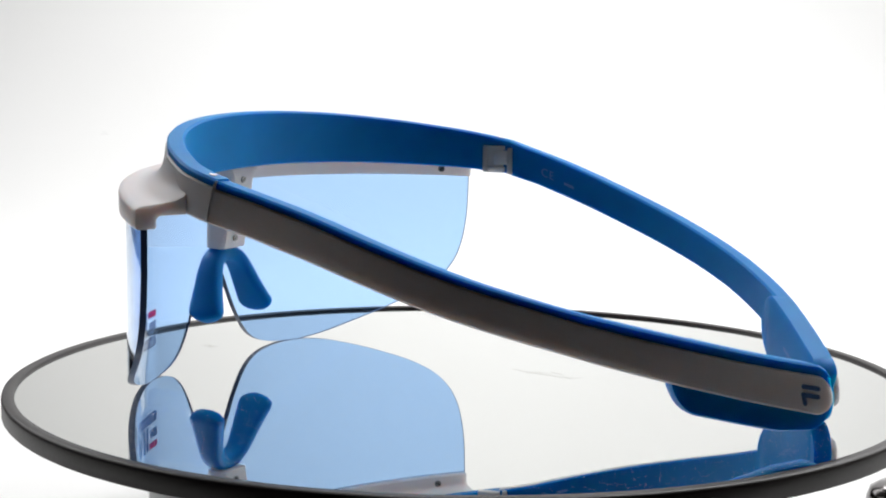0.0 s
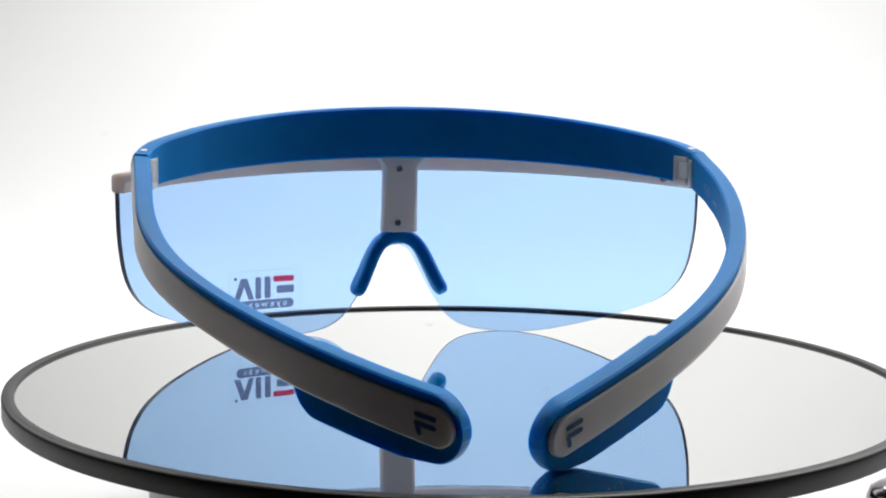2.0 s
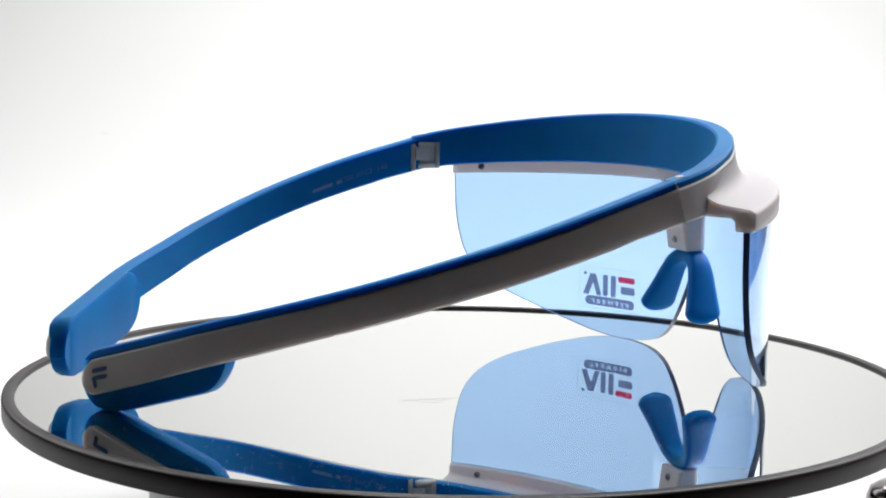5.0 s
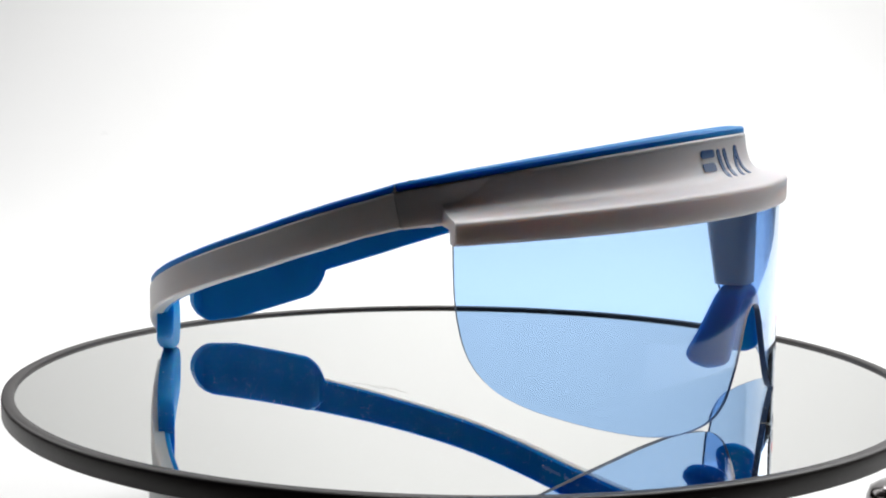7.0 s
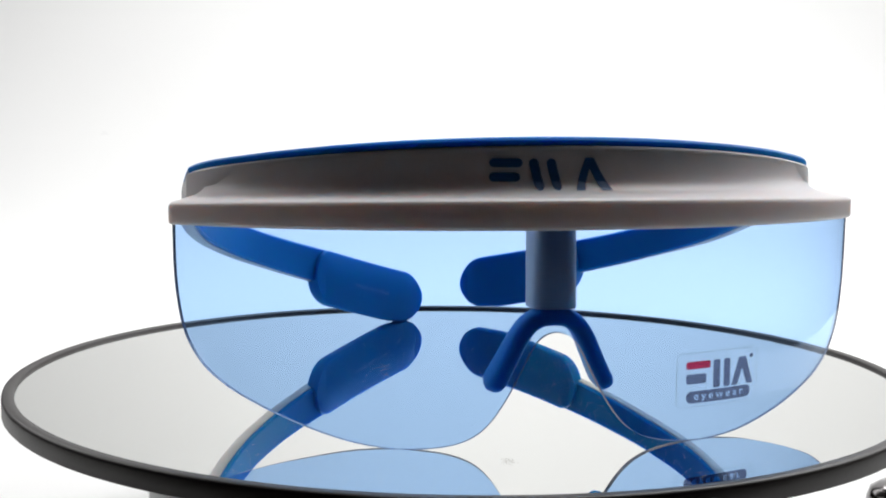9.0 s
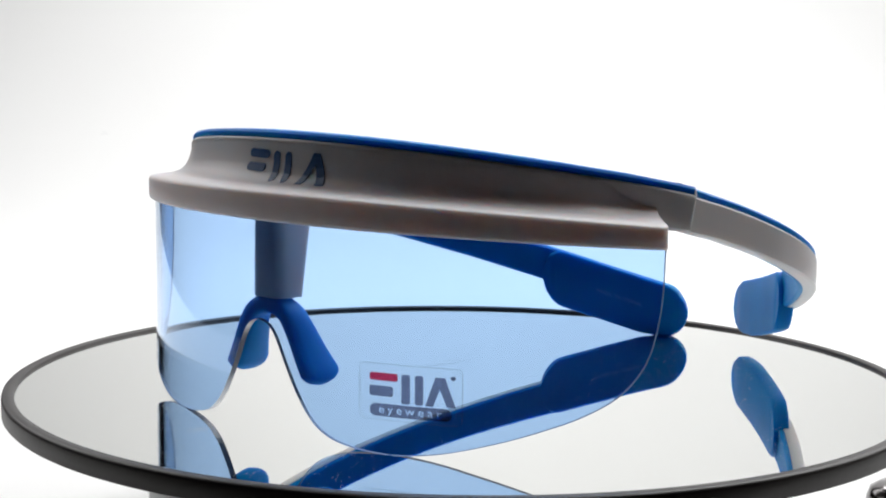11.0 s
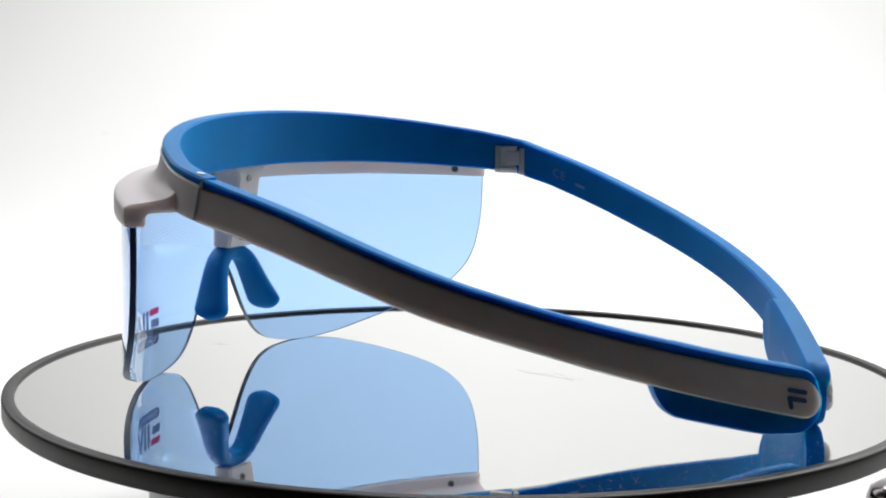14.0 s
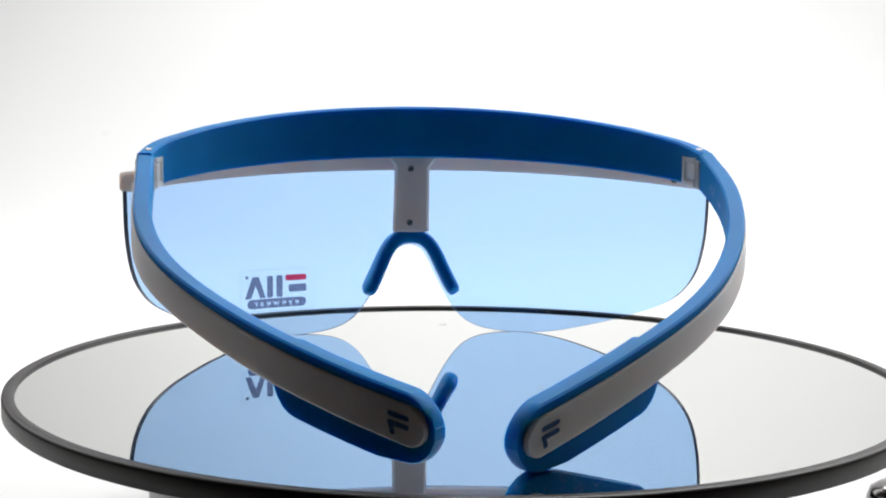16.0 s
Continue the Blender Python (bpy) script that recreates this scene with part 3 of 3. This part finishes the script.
def cut_panel(parent, name, text, size, cu0, cv0, outline, mat, place, low, high):
    """A printed panel with clear lettering cut out of it."""
    bm = bmesh.new()
    a = [bm.verts.new((u, v, -0.5)) for u, v in outline]
    b = [bm.verts.new((u, v, 0.5)) for u, v in outline]
    bm.faces.new(a)
    bm.faces.new(b)
    for i in range(len(outline)):
        k = (i + 1) % len(outline)
        bm.faces.new((a[i], a[k], b[k], b[i]))
    bmesh.ops.recalc_face_normals(bm, faces=bm.faces[:])
    me = bpy.data.meshes.new("panel_blank")
    bm.to_mesh(me)
    bm.free()
    blank = new("panel_blank", me)
    font = bpy.data.curves.new("panel_text", "FONT")
    font.body, font.size, font.align_x, font.align_y, font.resolution_u = text, size, "CENTER", "CENTER", 3
    font.space_character, font.extrude = 1.45, 1.0
    letters = new("panel_text", font)
    dg = bpy.context.evaluated_depsgraph_get()
    solid = new("panel_letters", bpy.data.meshes.new_from_object(letters.evaluated_get(dg)))
    solid.location = (cu0, cv0, 0)
    solid.scale = (1.06, 0.95, 1)
    cut = blank.modifiers.new("cut", "BOOLEAN")
    cut.operation, cut.object, cut.solver = "DIFFERENCE", solid, "EXACT"
    dg = bpy.context.evaluated_depsgraph_get()
    me = bpy.data.meshes.new_from_object(blank.evaluated_get(dg))
    for ob in (blank, letters, solid):
        bpy.data.objects.remove(ob)
    bm = bmesh.new()
    bm.from_mesh(me)
    bmesh.ops.triangulate(bm, faces=bm.faces[:])
    for v in bm.verts:
        v.co.z = high if v.co.z > 0 else low
    bmesh.ops.delete(bm, geom=[f for f in bm.faces if all(v.co.z < (low + high) / 2 for v in f.verts)], context="FACES")
    for v in bm.verts:
        v.co = place(v.co.x, v.co.y, v.co.z)
    return part(name, bm, mat, parent, "grey panel with clear lettering", smooth=0)


def on_lens(u, v, lift):
    """u along the lens from its middle, seen from the front to the right; v up."""
    x = -u
    sl = -0.009 * x - 0.96e-6 * x ** 3
    l = math.hypot(1, sl)
    return at(x - sl / l * lift, lens_y(x) + lift / l, v)


def on_wall(u, v, lift):
    """On the front wall above the brow bar; u to the right as seen from the front, v up."""
    x = -u
    xo = x * 1.04
    sl = -0.009 * xo - 0.96e-6 * xo ** 3
    l = math.hypot(1, sl)
    y = lens_y(xo) - LENS_BACK / l
    by = y
    lt = 54.5 - 4.0 * (lens_y(0) - lens_y(xo)) / (lens_y(0) - lens_y(END))
    h = border_z(by) - 0.5 - lt
    k = max(0.0, min(1.0, (v - lt) / h))
    out = np.interp(k, [0.03, 0.11, 0.26, 0.46, 0.7, 1.0], [4.6, 2.9, 1.6, 0.8, 0.25, 0.0])
    return at(x - sl / l * (out + lift), y + (out + lift) / l, v)


def fine_shape(shape, step=0.5):
    out = []
    for i, (u, v) in enumerate(shape):
        u2, v2 = shape[(i + 1) % len(shape)]
        k = max(1, int(math.hypot(u2 - u, v2 - v) / step))
        out += [(u + (u2 - u) * j / k, v + (v2 - v) * j / k) for j in range(k)]
    return out


def sunglasses():
    g = tagged(new("sunglasses"), "sporty blue and white visor sunglasses with a clear blue shield lens", "sunglasses")
    front = front_frame(g)
    lens_ob = lens(g)
    nose_pad(g)
    left, fl, tl = arm(g, LEFT_ARM, 13.7, 42.0)
    right, fr, tr = arm(g, RIGHT_ARM, 13.9, 45.0)
    for sx in (-1, 1):
        hinge(g, sx)

    # blue mark on the brow, plain bars
    marks = [pill(-12.9, 60.9, -7.7, 60.9, 1.9), pill(-13.0, 57.9, -8.3, 57.9, 1.9), pill(-4.3, 60.8, -3.4, 56.2, 2.0), pill(-0.5, 60.8, 0.4, 56.2, 2.0),
             [(4.3, 55.2), (6.2, 55.2), (7.9, 59.6), (9.9, 55.2), (12.2, 55.2), (8.9, 61.9), (7.1, 61.9)]]
    for sh in marks:
        bars_on(front, "brow_mark", LOGO_BLUE, on_wall, [fine_shape(sh, 0.5)], 0.16)

    # marks at the arm tips
    for parent, fa, total, sx in ((left, fl, tl, -1), (right, fr, tr, 1)):
        def tip(u, v, lift, fa=fa, total=total):
            c, out = fa(total - 7.6 + u, 0.0, 4.3 - v)
            return c + out * lift * MM
        bars_on(parent, "arm_mark", LOGO_BLUE, tip, [pill(-2.0, 1.5, 2.0, 1.5, 1.05), pill(-2.0, -0.3, 2.0, -0.3, 1.05)], 0.12)
        bars_on(parent, "arm_mark", LOGO_BLUE, tip, [pill(1.9 * sx, -0.3, 1.4 * sx, -2.1, 1.1)], 0.11)

    # lettering inside the arms
    def inside(fa, k0, h, turn):
        def lay(u, v, lift):
            c, out = fa(k0 + turn * u, 4.6, h - v)
            return c - out * lift * MM
        return lay
    words(right, "ce_mark", "CE", 3.4, PRINT, inside(fr, 13.0, 3.6, 1), 0.05)
    bars_on(right, "small_mark", PRINT, inside(fr, 20.5, 4.2, 1), [pill(-1.4, 0, 1.4, 0, 0.8)], 0.05)
    words(left, "lettering", "COL.0VC3  140", 2.0, PRINT, inside(fl, 17.0, 4.0, -1), 0.05)
    bars_on(left, "small_mark", PRINT, inside(fl, 30.0, 4.2, -1), [pill(-3.2, 0, 2.6, 0, 1.0), pill(4.6, 0, 5.4, 0, 1.0)], 0.05)

    def pad_face(u, v, lift):
        c, out = fr(tr - 21.0 + u, 5.9, 5.6 - v)
        return c - out * lift * MM
    words(right, "lettering", "MADE IN CHINA", 1.7, PRINT, pad_face, 0.05)

    # the sticker on the lens
    st = bars_on(g, "sticker", FILM, on_lens, [fine_shape(slab_shape(27.0, 7.4, 48.6, 19.6, 1.2))], 0.07, "clear film sticker with a small mark", base=0.03)[0]
    st.visible_shadow = False
    rim_out, rim_in = fine_shape(slab_shape(27.0, 7.4, 48.6, 19.6, 1.2)), fine_shape(slab_shape(27.16, 7.56, 48.44, 19.44, 1.04))
    bm = bmesh.new()
    near = [min(rim_in, key=lambda q: math.hypot(q[0] - u, q[1] - v)) for u, v in rim_out]
    a, b = [bm.verts.new(on_lens(u, v, 0.09)) for u, v in rim_out], [bm.verts.new(on_lens(u, v, 0.09)) for u, v in near]
    for n in range(len(a)):
        m = (n + 1) % len(a)
        bm.faces.new((a[n], a[m], b[m], b[n]))
    part("film_edge", bm, EDGE, st, "pale edge of the film", smooth=0)
    lift = 0.12
    lens_base = 0.08
    bars_on(st, "red_bar", RED, on_lens, [fine_shape(slab_shape(29.4, 15.9, 35.6, 17.6, 0.5))], lift, base=lens_base)
    grey = [slab_shape(29.4, 12.6, 34.6, 14.8, 0.5), slab_shape(36.4, 11.3, 38.2, 17.6, 0.5), slab_shape(39.2, 11.3, 40.9, 17.6, 0.5), [(41.3, 11.3), (42.9, 11.3), (44.2, 15.0), (45.6, 11.3), (47.3, 11.3), (45.2, 17.5), (43.3, 17.5)], pill(46.7, 17.5, 46.8, 17.5, 0.9)]
    for sh in grey:
        bars_on(st, "grey_bar", SLATE, on_lens, [fine_shape(sh)], lift, base=lens_base)
    cut_panel(st, "word_panel", "eyewear", 2.6, 38.05, 9.75, fine_shape(slab_shape(29.5, 8.3, 46.6, 11.0, 1.25)), SLATE, on_lens, 0.08, 0.12)
    return g


def corner_knob():
    """A dark glossy knob on the sweep near the camera."""
    k = tagged(new("knob"), "dark glossy knob with a red-brown face beside the turntable", "knob")
    k.location = (0.1295, 0.0660, -0.052)
    prof = [(1, 0), (9, 0), (9.6, 0.8), (9.6, 5), (8.6, 7.8), (6, 9.4), (1, 10)]
    part("cap", ring(prof, 40), CHROME, k, smooth=50)
    part("collar", ring([(9.4, 0.4), (10.6, 0.4), (10.8, 2), (10.2, 3.2), (9.4, 3.2)], 40), COPPER, k, "red-brown collar", smooth=50)


sweep()
room()
platter = turntable()
corner_knob()
glasses = sunglasses()


# the small unevenness of the turntable's drive: seconds, degrees
DRIFT = [(0.0, -0.38), (1.0, -0.25), (2.0, -0.4), (3.0, -0.5), (4.0, 0.0), (5.0, 0.06), (6.5, 0.02), (7.5, 0.32), (8.5, 0.72), (9.2, 0.84), (10.2, 0.5), (11.3, 0.03), (12.5, -0.4), (13.5, -0.35), (14.5, 0.0), (16.0, -0.3)]


def turn_at(t):
    d = sum(np.interp(t + k, *zip(*DRIFT)) for k in (-0.4, -0.2, 0, 0.2, 0.4)) / 5
    return SPIN * (t - BACK_AT) + float(d)


def motions():
    times = [0, 0.1, 0.25] + [0.5 * i for i in range(1, 32)] + [15.75, 15.9, 16.0]
    for thing in (platter, glasses):
        walk(thing, [(t, pose(0, 0, 0, 0, 0, turn_at(t))) for t in times])


motions()
